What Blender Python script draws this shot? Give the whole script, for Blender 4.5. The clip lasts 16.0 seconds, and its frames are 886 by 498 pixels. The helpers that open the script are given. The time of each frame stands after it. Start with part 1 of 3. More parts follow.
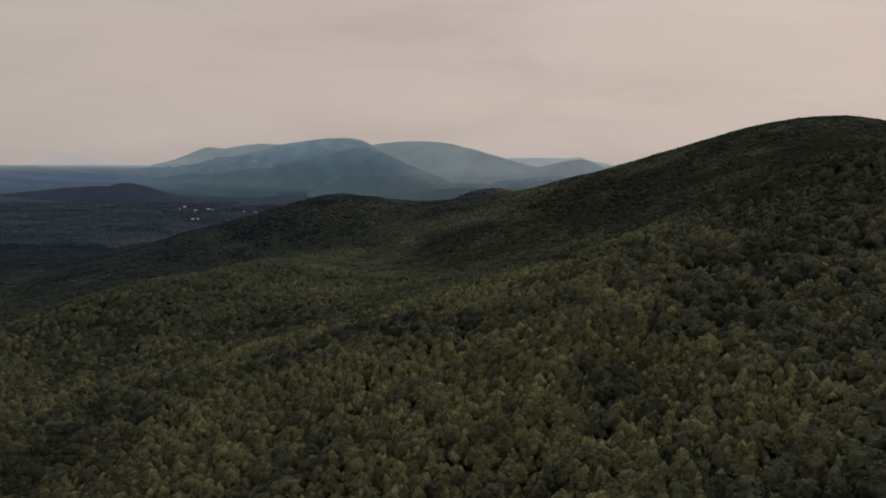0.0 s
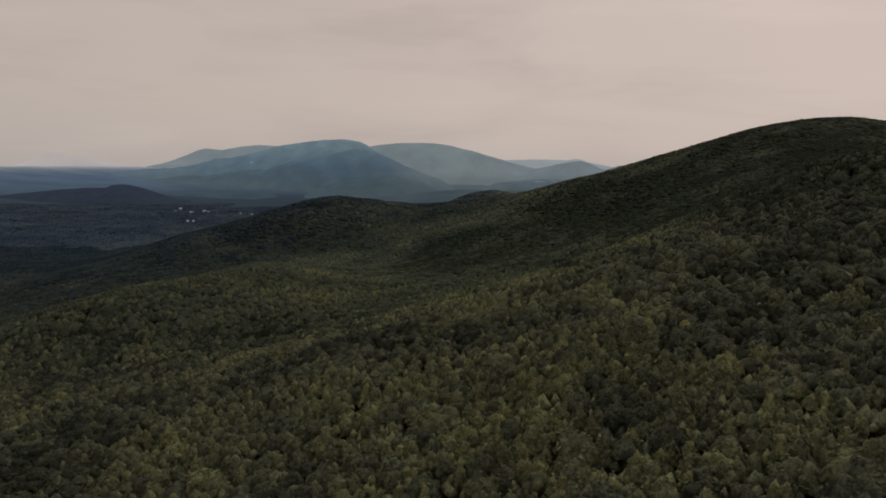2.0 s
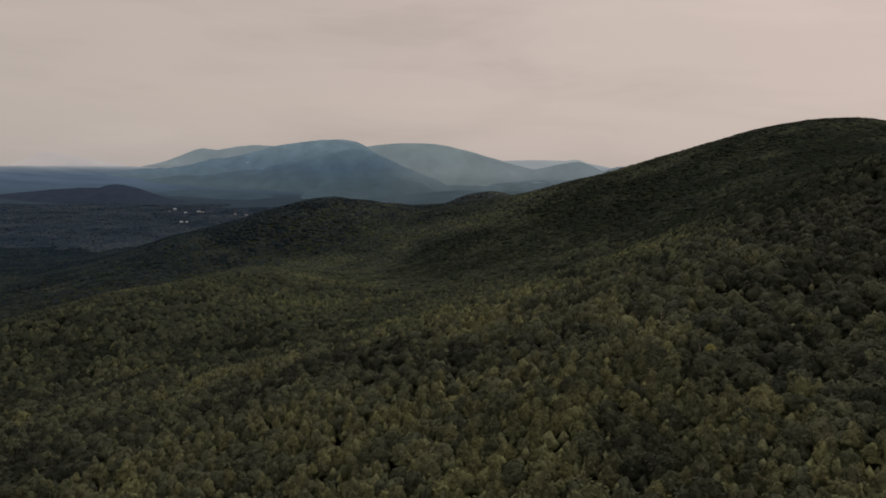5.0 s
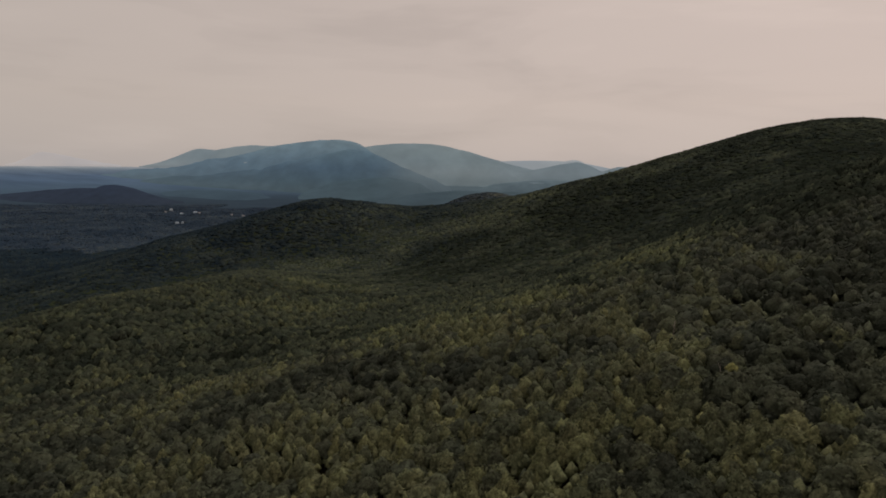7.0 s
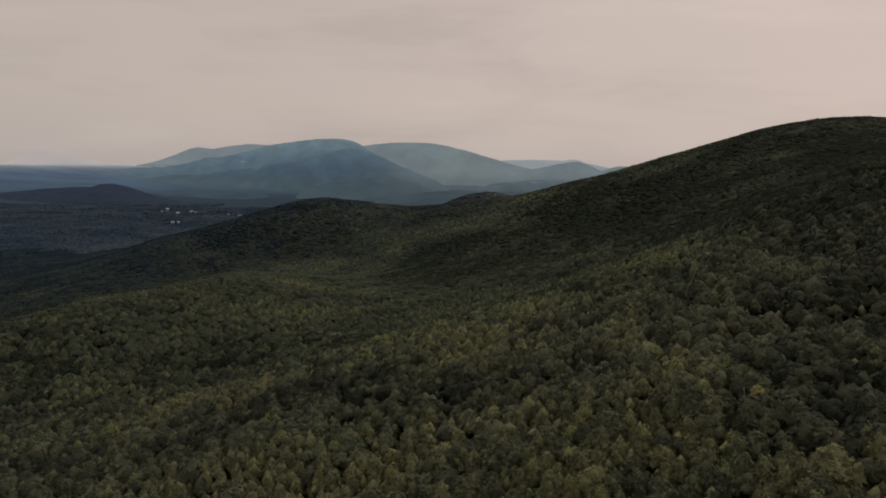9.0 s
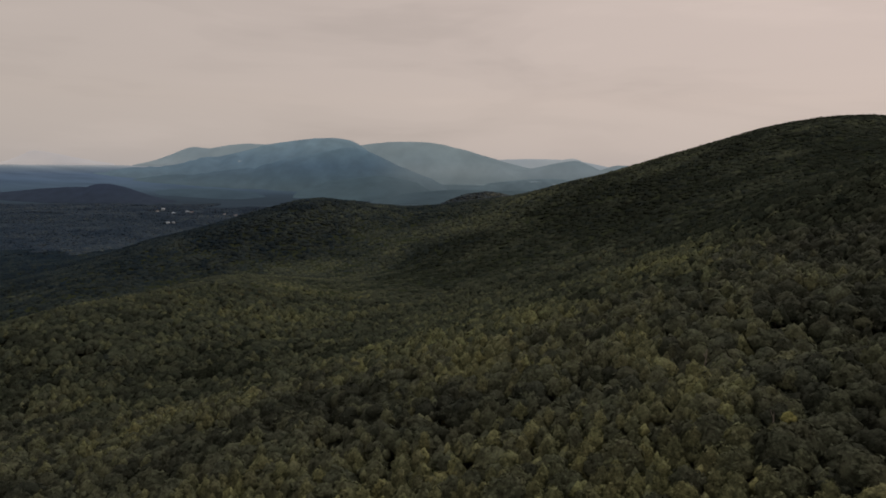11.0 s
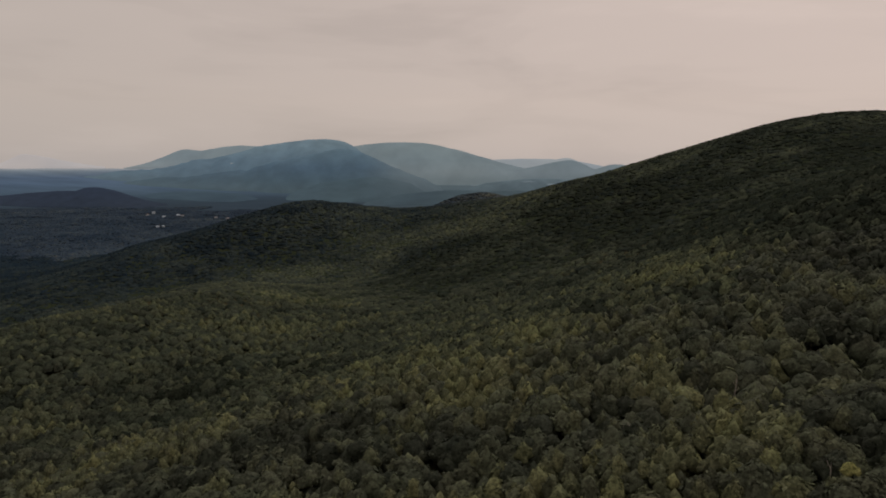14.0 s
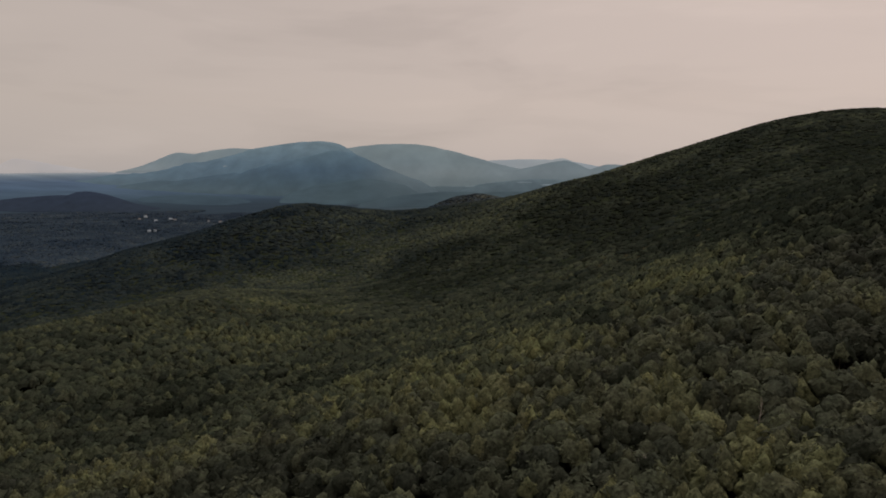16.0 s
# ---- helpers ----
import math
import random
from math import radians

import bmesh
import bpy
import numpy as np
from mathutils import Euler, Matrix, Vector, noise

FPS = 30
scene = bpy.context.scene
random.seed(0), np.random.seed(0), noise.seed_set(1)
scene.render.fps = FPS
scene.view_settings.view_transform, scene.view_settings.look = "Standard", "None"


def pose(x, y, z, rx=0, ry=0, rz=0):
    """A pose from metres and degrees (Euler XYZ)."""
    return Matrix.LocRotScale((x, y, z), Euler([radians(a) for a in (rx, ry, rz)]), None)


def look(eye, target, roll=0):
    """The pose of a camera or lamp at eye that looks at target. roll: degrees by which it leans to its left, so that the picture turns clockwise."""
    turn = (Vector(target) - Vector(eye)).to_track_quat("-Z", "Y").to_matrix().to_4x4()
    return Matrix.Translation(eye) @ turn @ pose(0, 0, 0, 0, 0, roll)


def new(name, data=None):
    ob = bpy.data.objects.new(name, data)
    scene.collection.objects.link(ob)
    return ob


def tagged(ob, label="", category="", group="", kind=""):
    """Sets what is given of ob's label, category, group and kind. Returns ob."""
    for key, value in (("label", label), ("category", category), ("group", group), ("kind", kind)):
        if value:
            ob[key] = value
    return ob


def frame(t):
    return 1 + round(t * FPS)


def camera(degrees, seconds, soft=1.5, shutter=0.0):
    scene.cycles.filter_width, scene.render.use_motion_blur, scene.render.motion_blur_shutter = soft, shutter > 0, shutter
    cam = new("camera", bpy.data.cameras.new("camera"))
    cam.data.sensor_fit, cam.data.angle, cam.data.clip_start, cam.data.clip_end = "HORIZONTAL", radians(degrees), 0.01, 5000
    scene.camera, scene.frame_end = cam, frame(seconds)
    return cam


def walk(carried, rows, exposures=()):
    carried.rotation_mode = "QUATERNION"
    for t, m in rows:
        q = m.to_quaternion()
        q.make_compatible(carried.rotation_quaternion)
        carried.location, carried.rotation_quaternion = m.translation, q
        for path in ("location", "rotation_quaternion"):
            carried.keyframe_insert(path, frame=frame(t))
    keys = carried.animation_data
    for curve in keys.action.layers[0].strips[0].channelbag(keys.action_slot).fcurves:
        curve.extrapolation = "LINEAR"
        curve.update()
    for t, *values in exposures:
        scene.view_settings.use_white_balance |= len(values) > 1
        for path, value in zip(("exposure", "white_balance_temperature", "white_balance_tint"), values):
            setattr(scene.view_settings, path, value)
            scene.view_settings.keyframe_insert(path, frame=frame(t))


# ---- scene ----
cam = camera(65.7, 16.0, soft=1.82)

# seconds, metres ahead, height, then yaw to the left, tilt and lean in degrees
FLIGHT = (
    (0.0, 0.0, 200.0, 3.33, -6.94, 0.48), (1.0, 10.6, 200.2, 3.23, -6.86, 0.47), (2.0, 21.1, 200.4, 3.18, -6.81, 0.52),
    (3.0, 31.5, 200.6, 3.12, -6.79, 0.58), (4.0, 41.8, 200.8, 3.05, -6.79, 0.66), (5.3, 55.0, 201.1, 2.98, -6.76, 0.66),
    (6.5, 67.3, 201.3, 2.91, -6.74, 0.66), (8.0, 82.4, 201.7, 2.84, -6.75, 0.75), (9.0, 92.4, 201.9, 2.78, -6.81, 0.76),
    (10.2, 104.3, 202.2, 2.69, -6.86, 0.73), (11.5, 117.0, 202.5, 2.58, -6.87, 0.64), (12.0, 121.8, 202.6, 2.52, -6.85, 0.54),
    (13.0, 131.5, 202.8, 2.37, -6.85, 0.37), (14.0, 141.1, 203.1, 2.21, -6.84, 0.20), (15.0, 150.6, 203.3, 2.02, -6.82, 0.03),
    (16.0, 160.0, 203.6, 1.83, -6.74, -0.24),
)


def heading(y, z, yaw, tilt, lean):
    a, b = radians(yaw), radians(tilt)
    eye = Vector((0.0, y, z))
    return look(eye, eye + 1000 * Vector((-math.sin(a) * math.cos(b), math.cos(a) * math.cos(b), math.sin(b))), lean)


walk(cam, [(t, heading(y, z, yaw, tilt, lean)) for t, y, z, yaw, tilt, lean in FLIGHT])

# ---- sky, sun, exposure ----
SUN_UP, SUN_TURN = radians(52), radians(20)


def node(tree, kind, **values):
    n = tree.nodes.new(kind)
    for key, value in values.items():
        if key in n.inputs:
            n.inputs[key].default_value = value
    return n


def ramp(tree, fac, stops, smooth=False):
    n = tree.nodes.new("ShaderNodeValToRGB")
    n.color_ramp.interpolation = "EASE" if smooth else "LINEAR"
    while len(n.color_ramp.elements) < len(stops):
        n.color_ramp.elements.new(0.5)
    for e, (at, c) in zip(n.color_ramp.elements, stops):
        e.position = at
        e.color = (c, c, c, 1) if isinstance(c, (int, float)) else (*c, 1)
    tree.links.new(fac, n.inputs["Fac"])
    return n.outputs["Color"]


def mix(tree, fac, a, b, mode="MIX"):
    n = tree.nodes.new("ShaderNodeMix")
    n.data_type, n.blend_type = "RGBA", mode
    for socket, value in ((n.inputs[0], fac), (n.inputs[6], a), (n.inputs[7], b)):
        if isinstance(value, bpy.types.NodeSocket):
            tree.links.new(value, socket)
        else:
            socket.default_value = value if isinstance(value, (int, float)) else (*value, 1)
    return n.outputs[2]


def overcast_world():
    world = bpy.data.worlds.new("overcast_sky")
    scene.world = world
    world.use_nodes = True
    t = world.node_tree
    t.nodes.clear()
    out = t.nodes.new("ShaderNodeOutputWorld")
    sky = t.nodes.new("ShaderNodeTexSky")
    sky.sky_type, sky.sun_disc = "NISHITA", False
    sky.sun_elevation, sky.sun_rotation = SUN_UP, SUN_TURN
    coord = t.nodes.new("ShaderNodeTexCoord")
    flat = node(t, "ShaderNodeMapping", Scale=(1.6, 1.6, 9.0), Location=(0.3, 0.1, 0.0))
    t.links.new(coord.outputs["Generated"], flat.inputs["Vector"])
    clouds = node(t, "ShaderNodeTexNoise", Scale=1.6, Detail=6.0, Roughness=0.52, Distortion=0.35)
    t.links.new(flat.outputs["Vector"], clouds.inputs["Vector"])
    wide = node(t, "ShaderNodeTexNoise", Scale=0.9, Detail=2.0)
    t.links.new(coord.outputs["Generated"], wide.inputs["Vector"])
    sep = t.nodes.new("ShaderNodeSeparateXYZ")
    t.links.new(coord.outputs["Generated"], sep.inputs["Vector"])
    # the cloud sheet is warmer and brighter towards the east side of the valley
    side = node(t, "ShaderNodeMapRange")
    for key, v in (("From Min", -0.6), ("From Max", 0.55), ("To Min", 0.0), ("To Max", 1.0)):
        side.inputs[key].default_value = v
    t.links.new(sep.outputs["X"], side.inputs["Value"])
    sheet = mix(t, side.outputs["Result"], (0.500, 0.425, 0.378), (0.625, 0.508, 0.450))
    streak = ramp(t, clouds.outputs["Fac"], [(0.30, 0.885), (0.44, 0.965), (0.5, 0.995), (0.56, 1.0), (0.70, 1.05)], True)
    sheet = mix(t, 1.0, sheet, streak, "MULTIPLY")
    low = ramp(t, sep.outputs["Z"], [(0.0, (0.86, 0.90, 0.95)), (0.03, (0.93, 0.95, 0.98)), (0.09, (1, 1, 1)), (0.25, (1.03, 1.03, 1.03)), (0.6, (1.6, 1.62, 1.64)), (1.0, (2.1, 2.15, 2.2))])
    sheet = mix(t, 1.0, sheet, low, "MULTIPLY")
    cover = node(t, "ShaderNodeBackground", Strength=1.0)
    t.links.new(sheet, cover.inputs["Color"])
    clear = node(t, "ShaderNodeBackground", Strength=0.08)
    t.links.new(sky.outputs["Color"], clear.inputs["Color"])
    blend = node(t, "ShaderNodeMixShader", Fac=0.95)
    t.links.new(clear.outputs["Background"], blend.inputs[1])
    t.links.new(cover.outputs["Background"], blend.inputs[2])
    t.links.new(blend.outputs["Shader"], out.inputs["Surface"])


overcast_world()
sun = new("sun", bpy.data.lights.new("sun", "SUN"))
sun.data.energy, sun.data.angle, sun.data.color = 1.5, radians(12), (1.0, 0.93, 0.82)
sun.matrix_world = look((0, 0, 0), (-math.sin(SUN_TURN) * math.cos(SUN_UP), -math.cos(SUN_TURN) * math.cos(SUN_UP), -math.sin(SUN_UP)))
scene.view_settings.exposure = 0.0


# ---- materials ----
def material(name):
    m = bpy.data.materials.new(name)
    m.use_nodes = True
    t = m.node_tree
    t.nodes.clear()
    out = t.nodes.new("ShaderNodeOutputMaterial")
    return m, t, out


def principled(t, out, color, rough=0.8, spec=0.2, bump=None, bump_strength=0.5, bump_size=0.1):
    b = node(t, "ShaderNodeBsdfPrincipled", Roughness=rough)
    b.inputs["Specular IOR Level"].default_value = spec
    if isinstance(color, bpy.types.NodeSocket):
        t.links.new(color, b.inputs["Base Color"])
    else:
        b.inputs["Base Color"].default_value = (*color, 1)
    if bump is not None:
        n = node(t, "ShaderNodeBump", Strength=bump_strength, Distance=bump_size)
        t.links.new(bump, n.inputs["Height"])
        t.links.new(n.outputs["Normal"], b.inputs["Normal"])
    t.links.new(b.outputs["BSDF"], out.inputs["Surface"])
    return b


def position_noise(t, scale, detail=3.0, rough=0.55):
    g = t.nodes.new("ShaderNodeNewGeometry")
    n = node(t, "ShaderNodeTexNoise", Scale=scale, Detail=detail, Roughness=rough)
    t.links.new(g.outputs["Position"], n.inputs["Vector"])
    return n.outputs["Fac"]


# leaf colour by species and vigour: blue-green oak, olive, yellow-green poplar; darkest end also for painted shade
LEAF_STOPS = [(0.0, (0.018, 0.0215, 0.0148)), (0.12, (0.036, 0.042, 0.0295)), (0.35, (0.065, 0.073, 0.047)), (0.65, (0.122, 0.130, 0.066)), (1.0, (0.24, 0.24, 0.088))]
# leaf colours with the blue of distant haze painted in
HAZE_LEAF_STOPS = [(0.0, (0.0140, 0.0245, 0.037)), (0.35, (0.022, 0.036, 0.050)), (0.65, (0.034, 0.052, 0.064)), (1.0, (0.053, 0.075, 0.080))]


def leaf_material(name, kind, grain, gaps, full, through_leaf, tint=(1.0, 1.0, 1.0), lie=0.0):
    """Foliage: tone is the kind of tree, gaps the shade painted by noise for hollows between leaf sprays, lie how far
    the shading normal tips upward, which brightens the crown's sloping sides."""
    m, t, out = material(name)
    tone = t.nodes.new("ShaderNodeAttribute")
    tone.attribute_type, tone.attribute_name = kind, "tone"
    island = t.nodes.new("ShaderNodeNewGeometry")
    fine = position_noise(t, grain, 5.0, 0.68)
    shift = node(t, "ShaderNodeMath")
    shift.operation = "MULTIPLY_ADD"
    shift.inputs[1].default_value = 0.10
    t.links.new(island.outputs["Random Per Island"], shift.inputs[0])
    t.links.new(tone.outputs["Fac"], shift.inputs[2])
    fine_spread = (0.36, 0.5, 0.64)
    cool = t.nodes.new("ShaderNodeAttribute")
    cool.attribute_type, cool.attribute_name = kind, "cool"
    color = mix(t, cool.outputs["Fac"], ramp(t, shift.outputs["Value"], LEAF_STOPS), ramp(t, shift.outputs["Value"], HAZE_LEAF_STOPS))
    # noise darkens the colour as shade in hollows between leaf sprays
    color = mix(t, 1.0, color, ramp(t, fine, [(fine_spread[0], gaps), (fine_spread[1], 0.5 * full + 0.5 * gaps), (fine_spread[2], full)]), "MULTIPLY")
    # sprays of young and old leaves within a crown
    color = mix(t, 1.0, color, ramp(t, position_noise(t, 0.33 * grain, 2.0), [(0.32, 0.86), (0.5, 1.0), (0.68, 1.16)]), "MULTIPLY")
    # whole crowns run from green to brownish green
    color = mix(t, 1.0, color, ramp(t, position_noise(t, 0.11, 2.0), [(0.34, (0.98, 1.0, 1.0)), (0.5, (1.01, 1, 1)), (0.66, (1.05, 1.0, 1.0))]), "MULTIPLY")
    color = mix(t, 1.0, color, tint, "MULTIPLY")
    b = principled(t, out, color, 0.85, 0.06 if through_leaf else 0.0, fine, 0.5, 0.5)
    if lie:
        lean = node(t, "ShaderNodeMix")
        lean.data_type = "VECTOR"
        t.links.new(island.outputs["Normal"], lean.inputs[4])
        lean.inputs[5].default_value = (0.0, 0.0, 1.0)
        lean.inputs[0].default_value = lie
        unit = node(t, "ShaderNodeVectorMath")
        unit.operation = "NORMALIZE"
        t.links.new(lean.outputs[1], unit.inputs[0])
        t.links.new(unit.outputs["Vector"], b.inputs["Normal"].links[0].from_node.inputs["Normal"])
    if through_leaf:
        thin = t.nodes.new("ShaderNodeBsdfTranslucent")
        t.links.new(color, thin.inputs["Color"])
        both = node(t, "ShaderNodeMixShader", Fac=through_leaf)
        t.links.new(b.outputs["BSDF"], both.inputs[1])
        t.links.new(thin.outputs["BSDF"], both.inputs[2])
        t.links.new(both.outputs["Shader"], out.inputs["Surface"])
    return m


def floor_material(name, a, b):
    m, t, out = material(name)
    big, small = position_noise(t, 0.02), position_noise(t, 0.35, 5.0)
    color = mix(t, big, a, b)
    color = mix(t, 1.0, color, ramp(t, small, [(0.3, 0.6), (0.7, 1.3)]), "MULTIPLY")
    principled(t, out, color, 0.9, 0.0, small, 0.8, 1.0)
    return m


def bark_material(name, a, b):
    m, t, out = material(name)
    fine = position_noise(t, 3.0, 5.0)
    principled(t, out, mix(t, fine, a, b), 0.9, 0.1, fine, 0.8, 0.03)
    return m


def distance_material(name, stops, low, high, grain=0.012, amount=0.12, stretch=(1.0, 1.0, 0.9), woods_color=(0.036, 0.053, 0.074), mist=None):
    """Far country: a plain backdrop whose emission paints in the light of the air, by height in metres. mist: east
    where painted mist begins and is full, then its colours by height."""
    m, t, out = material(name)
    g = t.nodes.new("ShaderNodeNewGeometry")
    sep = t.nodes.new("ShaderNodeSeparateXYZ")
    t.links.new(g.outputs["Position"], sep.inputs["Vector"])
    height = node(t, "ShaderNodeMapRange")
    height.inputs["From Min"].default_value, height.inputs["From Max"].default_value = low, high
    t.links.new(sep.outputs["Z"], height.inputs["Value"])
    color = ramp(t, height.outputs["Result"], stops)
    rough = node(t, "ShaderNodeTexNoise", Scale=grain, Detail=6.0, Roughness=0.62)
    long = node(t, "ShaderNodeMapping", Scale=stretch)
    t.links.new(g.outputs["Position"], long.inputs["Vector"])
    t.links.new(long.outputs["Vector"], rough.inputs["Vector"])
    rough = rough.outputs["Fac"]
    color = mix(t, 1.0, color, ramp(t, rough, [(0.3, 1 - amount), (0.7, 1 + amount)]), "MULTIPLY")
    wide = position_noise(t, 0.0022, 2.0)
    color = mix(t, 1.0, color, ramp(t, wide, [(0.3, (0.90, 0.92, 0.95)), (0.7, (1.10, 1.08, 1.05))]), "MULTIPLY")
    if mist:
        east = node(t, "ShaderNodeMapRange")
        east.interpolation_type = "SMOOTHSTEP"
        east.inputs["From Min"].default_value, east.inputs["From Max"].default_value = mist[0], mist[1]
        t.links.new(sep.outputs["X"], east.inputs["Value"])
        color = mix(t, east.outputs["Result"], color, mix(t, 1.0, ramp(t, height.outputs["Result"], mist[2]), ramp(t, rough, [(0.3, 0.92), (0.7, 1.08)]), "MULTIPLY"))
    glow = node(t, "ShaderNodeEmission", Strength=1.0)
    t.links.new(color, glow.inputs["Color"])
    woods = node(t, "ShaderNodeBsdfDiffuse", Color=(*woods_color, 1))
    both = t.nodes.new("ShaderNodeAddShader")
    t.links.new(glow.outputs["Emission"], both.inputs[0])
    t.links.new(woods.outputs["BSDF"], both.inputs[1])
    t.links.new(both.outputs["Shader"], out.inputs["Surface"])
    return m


def paint_material(name, color, rough=0.6):
    m, t, out = material(name)
    fine = position_noise(t, 0.8, 4.0)
    principled(t, out, mix(t, fine, tuple(c * 0.88 for c in color), color), rough, 0.3)
    return m


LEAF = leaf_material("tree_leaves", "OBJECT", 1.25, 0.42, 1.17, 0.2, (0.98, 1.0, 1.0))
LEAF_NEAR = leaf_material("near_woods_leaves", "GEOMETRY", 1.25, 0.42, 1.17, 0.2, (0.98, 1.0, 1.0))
# bands farther off: crown self-shade painted as darker leaves, haze as bluer ones
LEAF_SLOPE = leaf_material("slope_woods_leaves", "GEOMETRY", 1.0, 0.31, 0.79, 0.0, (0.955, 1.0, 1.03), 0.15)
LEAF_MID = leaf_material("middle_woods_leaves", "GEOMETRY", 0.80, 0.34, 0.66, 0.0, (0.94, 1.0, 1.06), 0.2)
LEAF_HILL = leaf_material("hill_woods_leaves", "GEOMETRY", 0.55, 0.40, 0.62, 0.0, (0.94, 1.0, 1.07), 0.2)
# valley leaves: haze painted in as a flatter, bluer colour
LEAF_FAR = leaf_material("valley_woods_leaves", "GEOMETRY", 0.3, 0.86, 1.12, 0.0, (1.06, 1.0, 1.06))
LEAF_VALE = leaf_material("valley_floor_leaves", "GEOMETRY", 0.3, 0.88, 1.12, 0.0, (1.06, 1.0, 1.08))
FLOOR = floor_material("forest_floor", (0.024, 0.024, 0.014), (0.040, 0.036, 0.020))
# valley floor with the blue of haze in its base colour
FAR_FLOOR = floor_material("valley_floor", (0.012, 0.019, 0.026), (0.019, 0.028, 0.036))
SHRUBS = floor_material("hill_undergrowth", (0.015, 0.020, 0.012), (0.022, 0.027, 0.016))
BARK = bark_material("grey_brown_bark", (0.035, 0.028, 0.022), (0.09, 0.075, 0.06))
DEADWOOD = bark_material("bleached_dead_wood", (0.13, 0.118, 0.10), (0.23, 0.21, 0.185))
# plain and ranges: haze blue and valley mist painted in as emission
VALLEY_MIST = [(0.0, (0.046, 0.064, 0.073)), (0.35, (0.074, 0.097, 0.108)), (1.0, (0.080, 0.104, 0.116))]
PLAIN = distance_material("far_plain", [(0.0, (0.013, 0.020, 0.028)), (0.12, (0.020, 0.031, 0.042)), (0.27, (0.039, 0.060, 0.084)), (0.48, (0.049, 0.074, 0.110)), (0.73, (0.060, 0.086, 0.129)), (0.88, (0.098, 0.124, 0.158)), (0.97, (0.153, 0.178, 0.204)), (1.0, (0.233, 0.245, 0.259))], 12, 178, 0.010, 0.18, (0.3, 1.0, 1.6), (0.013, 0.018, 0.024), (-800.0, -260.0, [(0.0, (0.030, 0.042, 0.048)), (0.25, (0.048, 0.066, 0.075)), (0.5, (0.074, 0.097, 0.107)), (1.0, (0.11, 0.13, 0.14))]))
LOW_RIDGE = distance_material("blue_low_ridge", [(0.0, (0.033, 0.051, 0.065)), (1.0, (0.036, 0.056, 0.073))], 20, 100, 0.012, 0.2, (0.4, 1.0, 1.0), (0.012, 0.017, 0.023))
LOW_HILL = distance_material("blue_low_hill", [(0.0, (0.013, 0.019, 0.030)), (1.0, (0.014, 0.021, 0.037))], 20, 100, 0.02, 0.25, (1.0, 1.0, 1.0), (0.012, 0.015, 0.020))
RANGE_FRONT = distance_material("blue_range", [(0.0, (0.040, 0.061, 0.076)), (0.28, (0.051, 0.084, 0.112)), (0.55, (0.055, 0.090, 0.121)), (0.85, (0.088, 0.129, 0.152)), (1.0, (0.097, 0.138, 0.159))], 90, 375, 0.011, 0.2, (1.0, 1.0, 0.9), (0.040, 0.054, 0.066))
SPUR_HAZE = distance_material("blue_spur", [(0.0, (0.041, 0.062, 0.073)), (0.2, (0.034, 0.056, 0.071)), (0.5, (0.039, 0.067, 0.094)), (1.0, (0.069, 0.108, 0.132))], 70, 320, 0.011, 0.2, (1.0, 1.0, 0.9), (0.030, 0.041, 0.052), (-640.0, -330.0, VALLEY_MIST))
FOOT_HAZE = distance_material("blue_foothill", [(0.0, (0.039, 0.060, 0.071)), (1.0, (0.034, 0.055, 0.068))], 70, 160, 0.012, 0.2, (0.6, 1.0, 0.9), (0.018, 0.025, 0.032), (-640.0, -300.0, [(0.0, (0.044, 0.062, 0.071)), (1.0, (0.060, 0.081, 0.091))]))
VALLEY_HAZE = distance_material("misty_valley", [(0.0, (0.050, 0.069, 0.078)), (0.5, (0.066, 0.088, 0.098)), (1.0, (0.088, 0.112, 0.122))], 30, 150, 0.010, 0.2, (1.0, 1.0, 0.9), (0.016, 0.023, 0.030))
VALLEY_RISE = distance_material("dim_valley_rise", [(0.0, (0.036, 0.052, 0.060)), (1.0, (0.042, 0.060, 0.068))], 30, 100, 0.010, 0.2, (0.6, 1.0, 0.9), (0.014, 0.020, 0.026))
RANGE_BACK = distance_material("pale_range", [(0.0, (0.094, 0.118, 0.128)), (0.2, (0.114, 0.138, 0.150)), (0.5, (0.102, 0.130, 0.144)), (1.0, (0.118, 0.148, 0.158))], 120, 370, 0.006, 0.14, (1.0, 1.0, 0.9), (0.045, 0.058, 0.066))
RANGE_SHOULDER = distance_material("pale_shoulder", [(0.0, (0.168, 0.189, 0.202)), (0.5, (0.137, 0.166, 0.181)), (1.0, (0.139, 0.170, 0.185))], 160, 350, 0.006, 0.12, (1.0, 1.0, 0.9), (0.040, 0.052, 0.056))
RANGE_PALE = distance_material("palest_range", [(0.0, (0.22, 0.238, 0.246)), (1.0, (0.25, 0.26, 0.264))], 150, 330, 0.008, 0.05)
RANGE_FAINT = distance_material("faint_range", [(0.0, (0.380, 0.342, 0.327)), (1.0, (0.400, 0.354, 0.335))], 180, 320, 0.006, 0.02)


# ---- land ----
def lattice(ix, iy, seed):
    h = (ix.astype(np.int64) * 374761393 + iy.astype(np.int64) * 668265263 + seed * 974634777) & 0x7FFFFFFF
    h = ((h ^ (h >> 13)) * 1274126177) & 0x7FFFFFFF
    return ((h ^ (h >> 16)) & 0xFFFFF) / 524287.5 - 1


